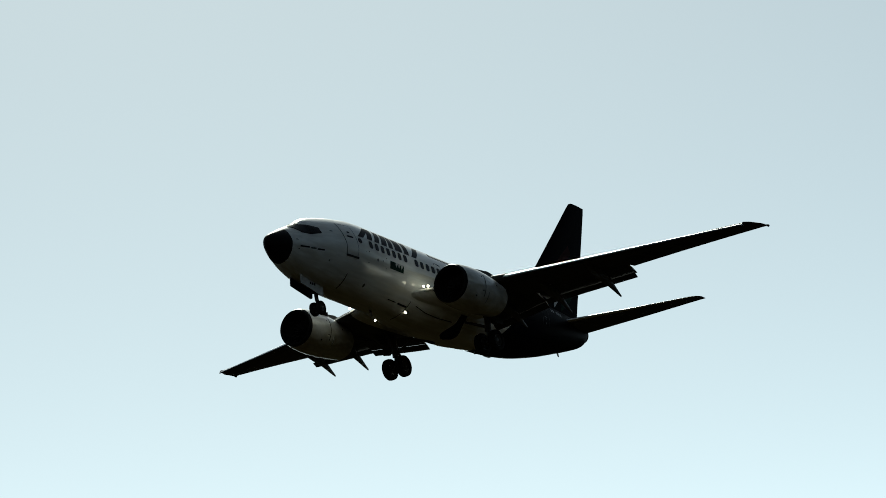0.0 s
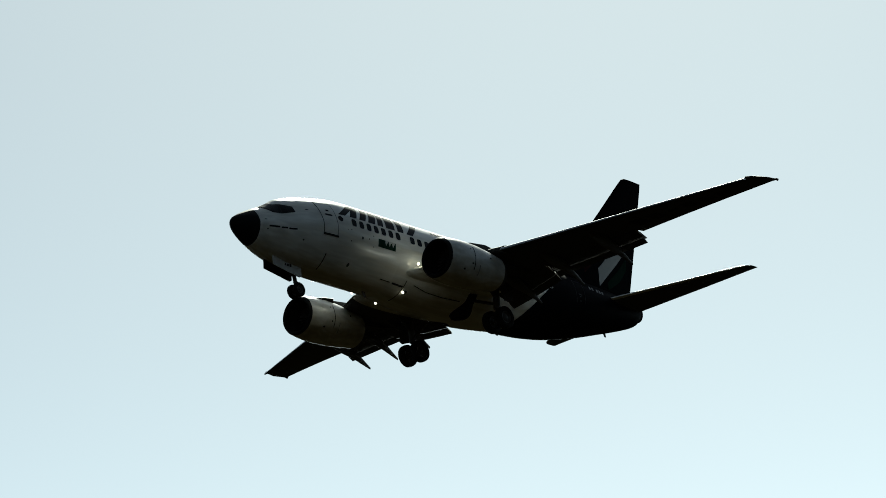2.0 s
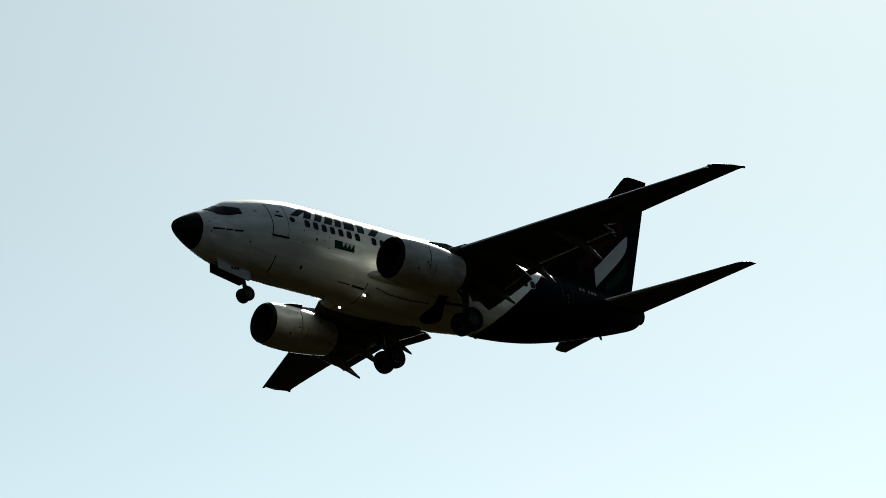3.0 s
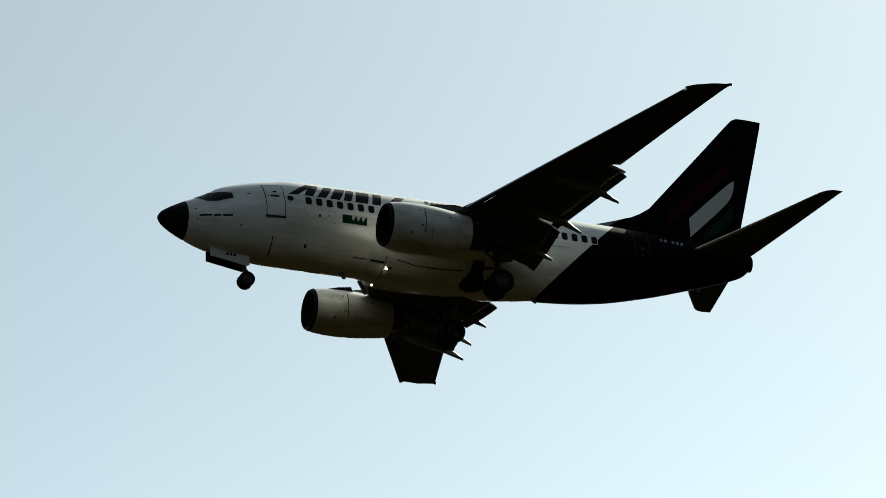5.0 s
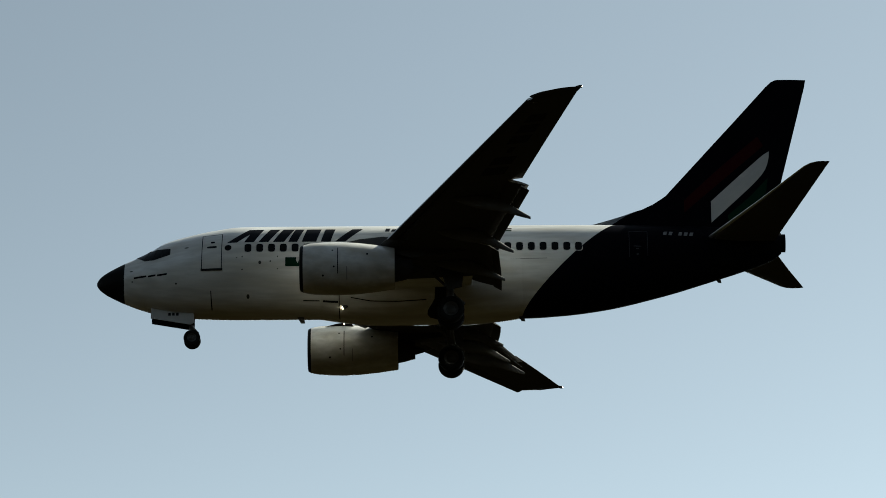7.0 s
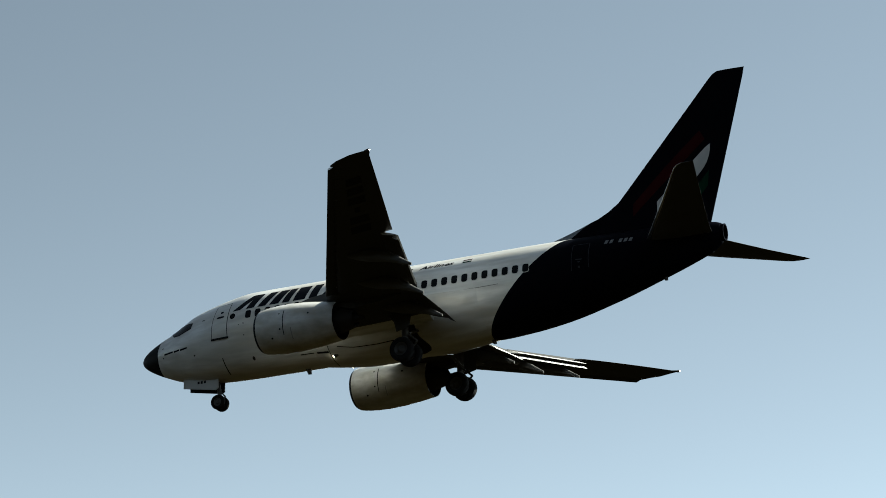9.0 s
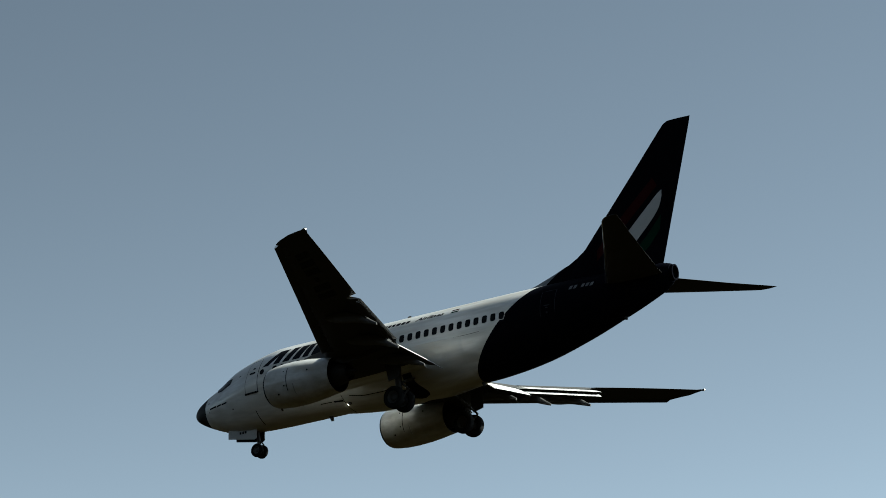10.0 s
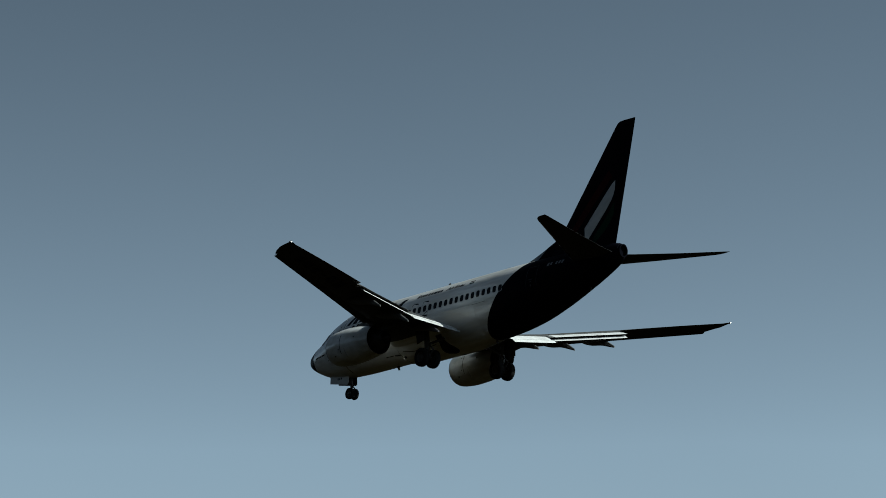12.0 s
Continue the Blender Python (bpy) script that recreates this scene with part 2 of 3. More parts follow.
# ---- the body's shape ----
ROOT = [math.sqrt(v) for v in (0, 0.08, 0.3, 0.7, 1.2, 1.9, 2.3, 2.75, 3.3, 4.0, 5.0, 6.2, 18.5, 20.0, 21.8, 24.3, 26.7, 28.2, 29.3, 29.8)]
TOP = (-0.57, -0.30, -0.10, 0.14, 0.40, 0.72, 0.95, 1.24, 1.45, 1.63, 1.82, 1.95, 1.95, 1.95, 1.94, 1.92, 1.88, 1.82, 1.72, 1.55)
BOTTOM = (-0.57, -0.82, -1.02, -1.25, -1.48, -1.75, -1.86, -1.95, -2.03, -2.09, -2.13, -2.15, -2.15, -2.06, -1.83, -1.25, -0.52, -0.03, 0.42, 0.88)
WIDE = (0.0, 0.20, 0.39, 0.61, 0.83, 1.08, 1.20, 1.34, 1.50, 1.66, 1.81, 1.88, 1.88, 1.87, 1.78, 1.47, 1.06, 0.74, 0.47, 0.30)
MIDDLE = (-0.57, -0.56, -0.54, -0.52, -0.48, -0.42, -0.38, -0.32, -0.25, -0.16, -0.06, 0.0, 0.0, 0.03, 0.12, 0.36, 0.66, 0.88, 1.06, 1.20)


def body(x, a, lift=0.0):
    """A point on the body: x aft, a the angle from the crown down the port side; lift metres proud."""
    s = math.sqrt(max(x, 0))
    top, low, wide, mid = (ease(ROOT, c, s) for c in (TOP, BOTTOM, WIDE, MIDDLE))
    ca, sa = math.cos(a), math.sin(a)
    h = (top - mid) if ca > 0 else (mid - low)
    slim = 1 - float(np.interp(x, (0.3, 1.5, 3.6, 6.8), (0, 0.30, 0.30, 0))) * max(ca, 0)
    p = Vector((x, -wide * sa * slim, mid + h * ca))
    if lift:
        p += Vector((0, -sa / max(wide, 0.01), ca / max(h, 0.01))).normalized() * lift
    return p


def body_at(x, z, side=-1, lift=0.0):
    """The point of the body's side at height z; side -1 is port."""
    s = math.sqrt(max(x, 0))
    top, low, mid = (ease(ROOT, c, s) for c in (TOP, BOTTOM, MIDDLE))
    c = (z - mid) / ((top - mid) if z > mid else (mid - low))
    p = body(x, math.acos(min(max(c, -1), 1)), lift)
    return Vector((p.x, -p.y if side > 0 else p.y, p.z))


def tube(x0, x1, n, segments=72, power=1.0):
    return [[body(x0 + (x1 - x0) * (i / n) ** power, math.tau * k / segments) for k in range(segments)] for i in range(n + 1)]


def patch(outline, side=-1, lift=0.006, depth=0.02, steps=6):
    """A plate that lies on the body's side; outline of (x, z), filled between its upper and lower chains by columns."""
    bm = bmesh.new()
    fine = []
    for (x0, z0), (x1, z1) in zip(outline, outline[1:] + outline[:1]):
        n = max(1, int(math.hypot(x1 - x0, z1 - z0) / 0.15))
        fine += [(x0 + (x1 - x0) * i / n, z0 + (z1 - z0) * i / n) for i in range(n)]
    outer = [bm.verts.new(body_at(x, z, side, lift)) for x, z in fine]
    inner = [bm.verts.new(body_at(x, z, side, -depth)) for x, z in fine]
    n = len(fine)
    face = bm.faces.new(outer)
    for i in range(n):
        bm.faces.new((outer[i], outer[(i + 1) % n], inner[(i + 1) % n], inner[i]))
    return bm


def strip_patch(lower, upper, side=-1, lift=0.006, columns=10, rows=6):
    """A curved plate between two lines (x, z) on the body's side."""
    grid = []
    for i in range(columns + 1):
        u = i / columns
        a = [lower[0][k] + (lower[1][k] - lower[0][k]) * u for k in (0, 1)]
        b = [upper[0][k] + (upper[1][k] - upper[0][k]) * u for k in (0, 1)]
        line = [(a[0] + (b[0] - a[0]) * j / rows, a[1] + (b[1] - a[1]) * j / rows) for j in range(rows + 1)]
        grid.append([body_at(x, z, side, lift) for x, z in line] + [body_at(x, z, side, -0.01) for x, z in reversed(line)])
    return loft(grid)


def oval(cx, cz, w, h, n=12, power=3.0):
    pts = []
    for k in range(n):
        a = math.tau * k / n
        c, s = math.cos(a), math.sin(a)
        pts.append((cx + w / 2 * math.copysign(abs(c) ** (2 / power), c), cz + h / 2 * math.copysign(abs(s) ** (2 / power), s)))
    return pts


def fairing(x, a, lift=0.0):
    """A point on the swelling under the wing root; a as in body()."""
    g = ease((0, 0.12, 0.3, 0.7, 0.88, 1), (0, 0.55, 1, 1, 0.5, 0), (x - 9.6) / 8.8)
    c, sa = -math.cos(a), math.sin(a)
    p = body(x, a) + Vector((0, -sa * 0.34, -0.27 * max(c, 0) ** 0.6)) * g + Vector((0, sa, 0)) * 0.02 * (1 - g)
    return p + Vector((0, -sa, -c)) * lift


# ---- the airliner ----
airliner = new("airliner")
tagged(airliner, "white twin-engined jet airliner with navy tail, wheels and flaps down", "airliner")


def build_body():
    fuselage = part("fuselage", loft(tube(1.14, 6.0, 70)[:-1] + tube(6.0, 29.62, 120)), M_BODY, airliner, "white painted body with a navy rear end")
    rings = [[body(1.14 * (i / 16) ** 2, math.tau * k / 72) - Vector((0.11 * (1 - i / 16) ** 3, 0, 0)) for k in range(72)] for i in range(1, 17)]
    part("radome", loft(rings), M_BLACK, airliner, "black nose cone")
    rings = [[fairing(9.6 + 8.8 * i / 44, radians(96 + 168 * k / 48)) for k in range(49)] for i in range(45)]
    part("belly_fairing", loft(rings, closed=False), M_BODY, airliner, "white fairing under the wing root")
    # tail end
    end = [[body(29.62, math.tau * k / 36).lerp(Vector((29.62, 0, 1.2)), 0.12) + Vector((u, 0, 0)) for k in range(36)] for u in (-0.05, 0.18)]
    bore = [[p.lerp(Vector((p.x, 0, 1.2)), 0.2) for p in r] for r in reversed(end)]
    part("exhaust_ring", loft(end + bore, caps=False), M_NAVY, airliner, "dark metal tail exhaust ring")
    part("exhaust_plug", lathe([(29.5, 0.02), (29.55, 0.2)], (0, 0, 1.2), n=20, caps=True), M_DARK, airliner)
    return fuselage


fuselage = build_body()


def build_cabin_windows():
    for side in (-1, 1):
        for k in range(29):
            if k == 7:
                continue
            x = 6.53 + 0.508 * k
            pane = part("window", patch(oval(x, 0.36, 0.30, 0.40, 16, 3.6), side, 0.008), M_GLASS, fuselage, "dark cabin window")
            part("window_frame", patch(oval(x, 0.36, 0.36, 0.46, 16, 3.6), side, 0.004), M_FRAME, pane)
    part("round_plug", patch(oval(5.67, 0.40, 0.30, 0.30, 16, 2), -1, 0.008), M_GLASS, fuselage, "dark round plug ahead of the first window")
    # overwing exits
    for x in (12.63, 13.64):
        part("exit_hatch", patch(oval(x, 0.35, 0.62, 1.0, 20, 6), -1, 0.003), M_SEAM, fuselage, "overwing exit outline")


def build_cockpit():
    for side in (-1, 1):
        for lower, upper, lift, across in (([(2.00, 0.18), (2.42, 0.14)], [(2.20, 0.76), (2.54, 0.77)], 0.012, 8), ([(2.42, 0.14), (3.14, 0.32)], [(2.54, 0.77), (3.14, 0.67)], 0.012, 10), ([(1.60, 0.55), (2.02, 0.17)], [(2.27, 0.92), (2.26, 0.80)], 0.016, 14)):
            part("window_surround", strip_patch(lower, upper, side, lift, across, 12), M_SEAM, fuselage, "dark cockpit window surround")
        for a, b, c, d in ([(2.04, 0.21), (2.40, 0.17), (2.51, 0.73), (2.21, 0.72)], [(2.44, 0.175), (2.74, 0.25), (2.80, 0.71), (2.56, 0.73)], [(2.78, 0.26), (3.10, 0.34), (3.10, 0.645), (2.84, 0.70)]):
            part("cockpit_window", strip_patch([a, b], [d, c], side, 0.017, 8, 10), M_GLASS, fuselage, "dark cockpit window")
        part("windscreen", strip_patch([(1.66, 0.55), (1.99, 0.21)], [(2.22, 0.88), (2.22, 0.78)], side, 0.022, 14, 13), M_GLASS, fuselage, "dark windscreen pane")


def build_door():
    door = part("passenger_door", strip_patch([(4.56, -0.56), (5.38, -0.56)], [(4.56, 1.20), (5.38, 1.20)], -1, 0.012, 8, 12), M_BODY, airliner, "closed white passenger door")
    part("door_seal", strip_patch([(4.525, -0.60), (5.415, -0.60)], [(4.525, 1.235), (5.415, 1.235)], -1, 0.006, 8, 12), M_SEAM, door, "dark door seal")
    part("door_step", strip_patch([(4.50, -0.64), (5.44, -0.64)], [(4.50, -0.55), (5.44, -0.55)], -1, 0.03, 6, 2), M_SEAM, door, "dark sill strip")
    part("door_window", patch(oval(5.0, 0.74, 0.18, 0.10), -1, 0.018), M_GLASS, door)
    part("door_handle", patch(oval(4.97, 0.47, 0.44, 0.11), -1, 0.02), M_SEAM, door, "dark door handle recess")


def build_markings():
    # slanted black title blocks along the crown
    def block(x0, x1, z0, z1, lean=0.42, mat=M_TITLE, lift=0.006):
        part("title_block", strip_patch([(x0, z0), (x1, z0)], [(x0 + lean, z1), (x1 + lean, z1)], -1, lift, 4, 6), mat, fuselage, "black slanted title shape")
    for x0, w, lean in ((5.62, 0.42, 0.95), (6.36, 0.42, 0.42), (6.98, 0.42, 0.50), (7.60, 0.48, 0.44), (8.26, 0.38, 0.30), (8.84, 0.62, 0.22), (9.66, 0.42, 0.20), (10.28, 0.44, 0.74)):
        block(x0, x0 + w, 0.66, 1.42, lean)
    # the small words after them: one worn to plain bars, one that reads
    random.seed(4)
    x = 12.42
    for i in range(9):
        w = 0.17 + 0.06 * random.random()
        block(x, x + w, 1.24, 1.40 + (0.06 if i == 0 else 0.0), 0.05)
        x += w + 0.08
    word = bpy.data.curves.new("word", "FONT")
    word.body, word.size, word.shear, word.resolution_u = "Airlines", 0.3, 0.25, 2
    word.offset = 0.009
    holder = new("word", word)
    flat = bpy.data.meshes.new_from_object(holder.evaluated_get(bpy.context.evaluated_depsgraph_get()))
    bpy.data.objects.remove(holder)
    bm = bmesh.new()
    bm.from_mesh(flat)
    wide = max(v.co.x for v in bm.verts)
    for v in bm.verts:
        v.co = body_at(15.25 + v.co.x / wide * 1.74, 1.235 + v.co.y * 0.95, -1, 0.008)
    part("small_title", bm, M_TITLE, fuselage, "small slanted black word Airlines", False)
    for z0, paint in ((1.36, M_RED), (1.295, M_EMBLEM), (1.23, M_GREEN)):
        block(17.42, 17.86, z0, z0 + 0.06, 0.04, paint, 0.008)
    # square panel with pale wave shapes
    part("side_emblem", strip_patch([(8.14, -0.50), (9.34, -0.50)], [(8.14, -0.10), (9.34, -0.10)], -1, 0.006, 6, 4), M_GREEN, fuselage, "dark green oblong with pale wave shapes")
    for x in (8.62, 8.86, 9.10):
        part("wave_shape", patch([(x, -0.10), (x + 0.24, -0.09), (x + 0.12, -0.22), (x + 0.05, -0.36), (x - 0.02, -0.22)], -1, 0.011), M_EMBLEM, fuselage, "pale wave shape")
    for x0, x1 in ((1.50, 2.05), (2.12, 2.45), (2.52, 2.95)):
        part("marking_bar", strip_patch([(x0 + 0.08, -0.70), (x1 + 0.08, -0.68)], [(x0 + 0.08, -0.62), (x1 + 0.08, -0.60)], -1, 0.006, 3, 1), M_TITLE, fuselage, "small dark marking")
    # pale registration bars on the navy
    for i, x in enumerate((24.42, 24.66, 25.08, 25.32, 25.56)):
        part("registration_bar", strip_patch([(x, 1.06), (x + 0.15, 1.06)], [(x + 0.05, 1.26), (x + 0.2, 1.26)], -1, 0.006, 1, 2), M_GREY, fuselage, "pale registration bar")
    # seams, vents and ports
    part("body_seam", strip_patch([(4.93, -2.02), (4.98, -2.02)], [(4.91, -1.42), (4.95, -1.42)], -1, 0.005, 1, 8), M_SEAM, fuselage, "dark body seam")
    def seam_line(skin, path, width, label="dark panel seam", mat=M_SEAM):
        """A thin line along points (x, degrees round from the crown) of a skin."""
        fine = []
        for (x0, a0), (x1, a1) in zip(path, path[1:]):
            n = max(2, int(abs(x1 - x0) / 0.2 + abs(a1 - a0) / 4))
            fine += [(x0 + (x1 - x0) * i / n, a0 + (a1 - a0) * i / n) for i in range(n)]
        fine.append(path[-1])
        rings = []
        for i, (x, a) in enumerate(fine):
            q, r = fine[max(i - 1, 0)], fine[min(i + 1, len(fine) - 1)]
            d = Vector((r[0] - q[0], radians(r[1] - q[1]) * 2.0)).normalized() * width / 2
            rings.append([skin(x - d.y, radians(a) + d.x / 2.0, 0.007), skin(x + d.y, radians(a) - d.x / 2.0, 0.007), skin(x + d.y, radians(a) - d.x / 2.0, -0.02), skin(x - d.y, radians(a) + d.x / 2.0, -0.02)])
        part("panel_seam", loft(rings), mat, fuselage, label, False)

    seam_line(fairing, [(10.45, 136), (10.45, 178)], 0.035)
    seam_line(fairing, [(10.95, 139), (11.8, 142.5), (13.0, 143), (14.2, 141)], 0.04)
    seam_line(body, [(8.9, 146), (9.6, 146.5)], 0.05)
    seam_line(fairing, [(9.75, 146.5), (10.4, 146)], 0.10, "dark air inlet slot")
    seam_line(body, [(16.2, 96), (19.4, 96)], 0.025, "faint lap seam", M_LAP)
    for x in (22.95, 23.74):
        seam_line(body, [(x, 55), (x, 100)], 0.02, "faint rear door edge", M_FAINT)
    seam_line(body, [(22.95, 55), (23.74, 55)], 0.02, "faint rear door edge", M_FAINT)
    for x, z, w, h in ((23.3, 0.42, 0.34, 0.05), (23.3, 0.30, 0.12, 0.06), (23.3, 0.06, 0.10, 0.10)):
        part("door_marking", patch(oval(x, z, w, h, 10, 3), -1, 0.009), M_FAINT, fuselage, "small pale rear door marking")
    for x, z, w, h in ((6.53, -1.64, 0.17, 0.2), (3.43, -1.08, 0.12, 0.1), (1.51, -0.81, 0.10, 0.08), (1.45, -0.32, 0.18, 0.06), (3.85, 0.60, 0.24, 0.08), (7.05, -0.32, 0.16, 0.2), (7.5, -0.27, 0.09, 0.09), (6.05, -0.1, 0.08, 0.05), (6.29, -0.06, 0.07, 0.09), (6.29, -0.62, 0.09, 0.07), (7.81, -0.06, 0.07, 0.09), (7.81, -0.6, 0.09, 0.06)):
        part("vent", patch(oval(x, z, 0.8 * w, 0.8 * h, 10, 2), -1, 0.007), M_PORT, fuselage, "small dull port")


build_cabin_windows()
build_cockpit()
build_door()
build_markings()


# ---- wings ----
SPAN = (0.0, 1.9, 3.4, 5.6, 10.3, 16.72, 16.9, 17.16)
LEAD = (9.4, 10.35, 11.2, 12.62, 15.08, 18.425, 18.75, 19.45)
TRAIL = (17.0, 17.0, 17.0, 16.85, 18.22, 20.31, 20.42, 20.50)
RISE = (-1.42, -1.25, -1.08, -0.80, -0.18, 0.65, 0.71, 0.78)
THICK = (0.10, 0.105, 0.115, 0.12, 0.11, 0.10, 0.09, 0.08)


def wing_line(y):
    return tuple(float(np.interp(y, SPAN, c)) for c in (LEAD, TRAIL, RISE, THICK))


def foil(u):
    """Half thickness of a wing section at u of the chord, for a thickness of one."""
    return 5 * (0.2969 * math.sqrt(max(u, 0)) - 0.126 * u - 0.3516 * u * u + 0.2843 * u**3 - 0.1015 * u**4)


def section(lead, trail, z, thick, cut=1.0, tilt=0.0, n=14, camber=0.015):
    """Points of a section as (x, z): over the top to the front, then back below."""
    chord = trail - lead
    us = [cut * (1 - math.cos(math.pi * i / n)) / 2 for i in range(n + 1)]
    up = [(u, camber * 4 * u * (1 - u) + foil(u) * thick) for u in us]
    lo = [(u, camber * 4 * u * (1 - u) - foil(u) * thick) for u in us]
    pts = list(reversed(up)) + lo[1:]
    ct, st = math.cos(tilt), math.sin(tilt)
    return [(lead + chord * (u * ct + w * st), z + chord * (w * ct - u * st)) for u, w in pts]


def wing_fixed(y):
    """The fixed wing at y: its lead, trail, height, thickness and twist; behind the slats its nose stands back."""
    a, b, z, th = wing_line(y)
    tilt = radians(np.interp(y, (0, 10.3, 17), (1.5, -1.5, -6)))
    back = (0.16 * (b - a) - 0.17) if 5.74 <= y <= 16.71 else 0.0
    return a + back * math.cos(tilt), b, z - back * math.sin(tilt), th * (b - a) / (b - a - back), tilt


def wing_skin(side, stations, cut):
    rings = []
    for y in stations:
        a, b, z, th, tilt = wing_fixed(y)
        rings.append([Vector((x, side * y, w)) for x, w in section(a, b, z, th, cut, tilt)])
    return rings


def flap_panel(side, y0, y1, chord, drop, aft, down, steps=4, thick=0.13):
    """A flap lowered by drop degrees, its nose aft and down from the wing's cut edge."""
    rings = []
    for i in range(steps + 1):
        y = y0 + (y1 - y0) * i / steps
        a, b, z, th = wing_line(y)
        c = chord(y) if callable(chord) else chord
        d = down(y) if callable(down) else down
        rings.append([Vector((x, side * y, w)) for x, w in section(b + aft, b + aft + c, z - d, thick, 1.0, radians(drop), 8)])
    bm = loft(rings)
    bmesh.ops.recalc_face_normals(bm, faces=bm.faces)
    # downward faces get the darker grey: the flap's shade is put into material
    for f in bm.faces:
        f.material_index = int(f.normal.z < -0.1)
    return bm


def build_wing(side):
    name = "port" if side < 0 else "starboard"
    root = wing_skin(side, (0.9, 1.9, 2.6), 0.87)
    inner = wing_skin(side, (2.6, 3.4, 4.5, 5.6, 5.73, 5.74, 7.2, 8.8, 10.3), 0.87)
    outer = wing_skin(side, (10.302, 11.5, 13, 14.5, 15.6, 16.4, 16.7, 16.71), 1.0)
    tip = []
    for u in (0.0, 0.4, 0.7, 0.9, 1.0):
        a, b, z, th = wing_line(16.72 + 0.44 * u)
        tip.append([Vector((x, side * (16.72 + 0.44 * u), w)) for x, w in section(a, b, z, th * (1 - 0.75 * u * u), 1.0, radians(-6))])
    bm = loft(inner)
    loft(outer + tip, bm)
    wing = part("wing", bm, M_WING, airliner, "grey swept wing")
    part("wing_root", loft(root), M_BODY, wing, "white grimy wing root")
    # flaps: fore and aft panels
    for y0, y1 in ((2.15, 5.56), (5.58, 10.28)):
        inboard = y0 < 4
        size, back, low, drop = (1.05, -0.90, 0.00, 20) if inboard else (0.90, -0.60, 0.00, 14)
        flap = part("flap", flap_panel(side, y0, y1, size, drop, back, low), [M_FLAP, M_WING], wing, "lowered flap, pale above, underside shade set in dark grey")
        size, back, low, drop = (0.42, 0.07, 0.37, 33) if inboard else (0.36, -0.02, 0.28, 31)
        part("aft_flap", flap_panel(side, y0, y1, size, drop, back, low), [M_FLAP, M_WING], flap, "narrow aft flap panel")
    # slats
    for y0, y1 in ((5.75, 8.33), (8.338, 10.93), (10.938, 13.53), (13.538, 16.7)):
        rings = []
        for i in range(3):
            y = y0 + (y1 - y0) * i / 2
            a, b, z, th = wing_line(y)
            c = (b - a) * 0.17
            rings.append([Vector((x, side * y, w)) for x, w in section(a - 0.10, a - 0.10 + c, z - 0.13, 0.26, 1.0, radians(-20), 8)])
        bm = loft(rings)
        bmesh.ops.recalc_face_normals(bm, faces=bm.faces)
        # lower faces swap bare metal for dark grey that stands in for shade
        for f in bm.faces:
            f.material_index = int(f.normal.z < -0.1)
        slat = part("slat", bm, [M_SLAT, M_WING], wing, "extended slat, bare metal above, shade-dark grey below")
        for u in (0.12, 0.38, 0.64, 0.9):
            y = y0 + (y1 - y0) * u
            a, b, z, th = wing_line(y)
            part("slat_track", rod((a + 0.12 * (b - a) - 0.1, side * y, z - 0.02), (a + 0.17 * (b - a) + 0.2, side * y, z - 0.04), 0.035), M_STRUT, slat, "short dark slat track")
    rings = []
    for y in (2.3, 4.0):
        a, b, z, th = wing_line(y)
        rings.append([Vector((x, side * y, w)) for x, w in section(a - 0.16, a + 0.22, z - 0.12, 0.16, 1.0, radians(-30), 6)])
    part("krueger_flap", loft(rings), M_ROOT, wing, "lowered leading edge flap")
    # flap track fairings
    for y, x_tip, z_tip in ((9.13, 18.56, -1.38), (6.5, 17.88, -1.80), (3.9, 17.55, -2.02)):
        a, b, z, th = wing_line(y)
        rings = []
        x0, z0 = b - 2.5, z - 0.16
        for i in range(15):
            u = i / 14
            x = x0 + (x_tip - x0) * u
            zc = ease((0, 0.55, 1), (z0, z0 - 0.28, z_tip), u)
            r = 0.27 * ease((0, 0.12, 0.4, 0.65, 1), (0.08, 0.6, 1, 0.8, 0.2), u)
            rings.append([Vector((x, side * y + 0.62 * r * math.sin(q), zc + r * 1.15 * math.cos(q))) for q in (math.tau * k / 14 for k in range(14))])
        part("flap_fairing", loft(rings), M_TRACK, wing, "pointed flap track fairing")
    # tip lamp
    part("tip_lamp", lathe([(0, 0.03), (0.025, 0.026), (0.04, 0.01)], (20.50, side * 17.12, 0.90), n=10, caps=True), M_NAV, wing, "lit wing tip lamp")
    part("lamp_housing", lathe([(-0.25, 0.01), (-0.1, 0.06), (0.0, 0.065)], (20.497, side * 17.12, 0.90), n=10, caps=True), M_WING, wing)
    for y, z in ((2.27, -0.91), (2.47, -0.92)):
        part("root_lamp", lathe([(0, 0.02), (0.02, 0.06), (0.07, 0.06)], (wing_line(y)[0] - 0.16, side * y, z - 0.12), n=14, caps=True), M_LAMP, wing, "lit landing lamp in the wing root")
    if side < 0:
        # registration shapes under the wing
        for i in range(6):
            y = 10.75 + 0.80 * i
            if i == 2:
                outline = [(0.42, 0.15), (0.42, 0.55), (0.52, 0.55), (0.52, 0.15)]
            else:
                outline = [(0.30, 0.05), (0.30, 0.62), (0.66, 0.62), (0.66, 0.05)]
            pts = []
            for u, dy in outline:
                yy = y + dy
                a, b, z, th, tilt = wing_fixed(yy)
                c = b - a
                w = 0.06 * u * (1 - u) - foil(u) * th
                pts.append(Vector((a + c * (u * math.cos(tilt) + w * math.sin(tilt)), -yy, z + c * (w * math.cos(tilt) - u * math.sin(tilt)) - 0.012)))
            part("registration_bar", slab(pts, (0, 0, 1), 0.03), M_REG, wing, "dark registration bar under the wing", False)
    return wing


for side in (-1, 1):
    build_wing(side)


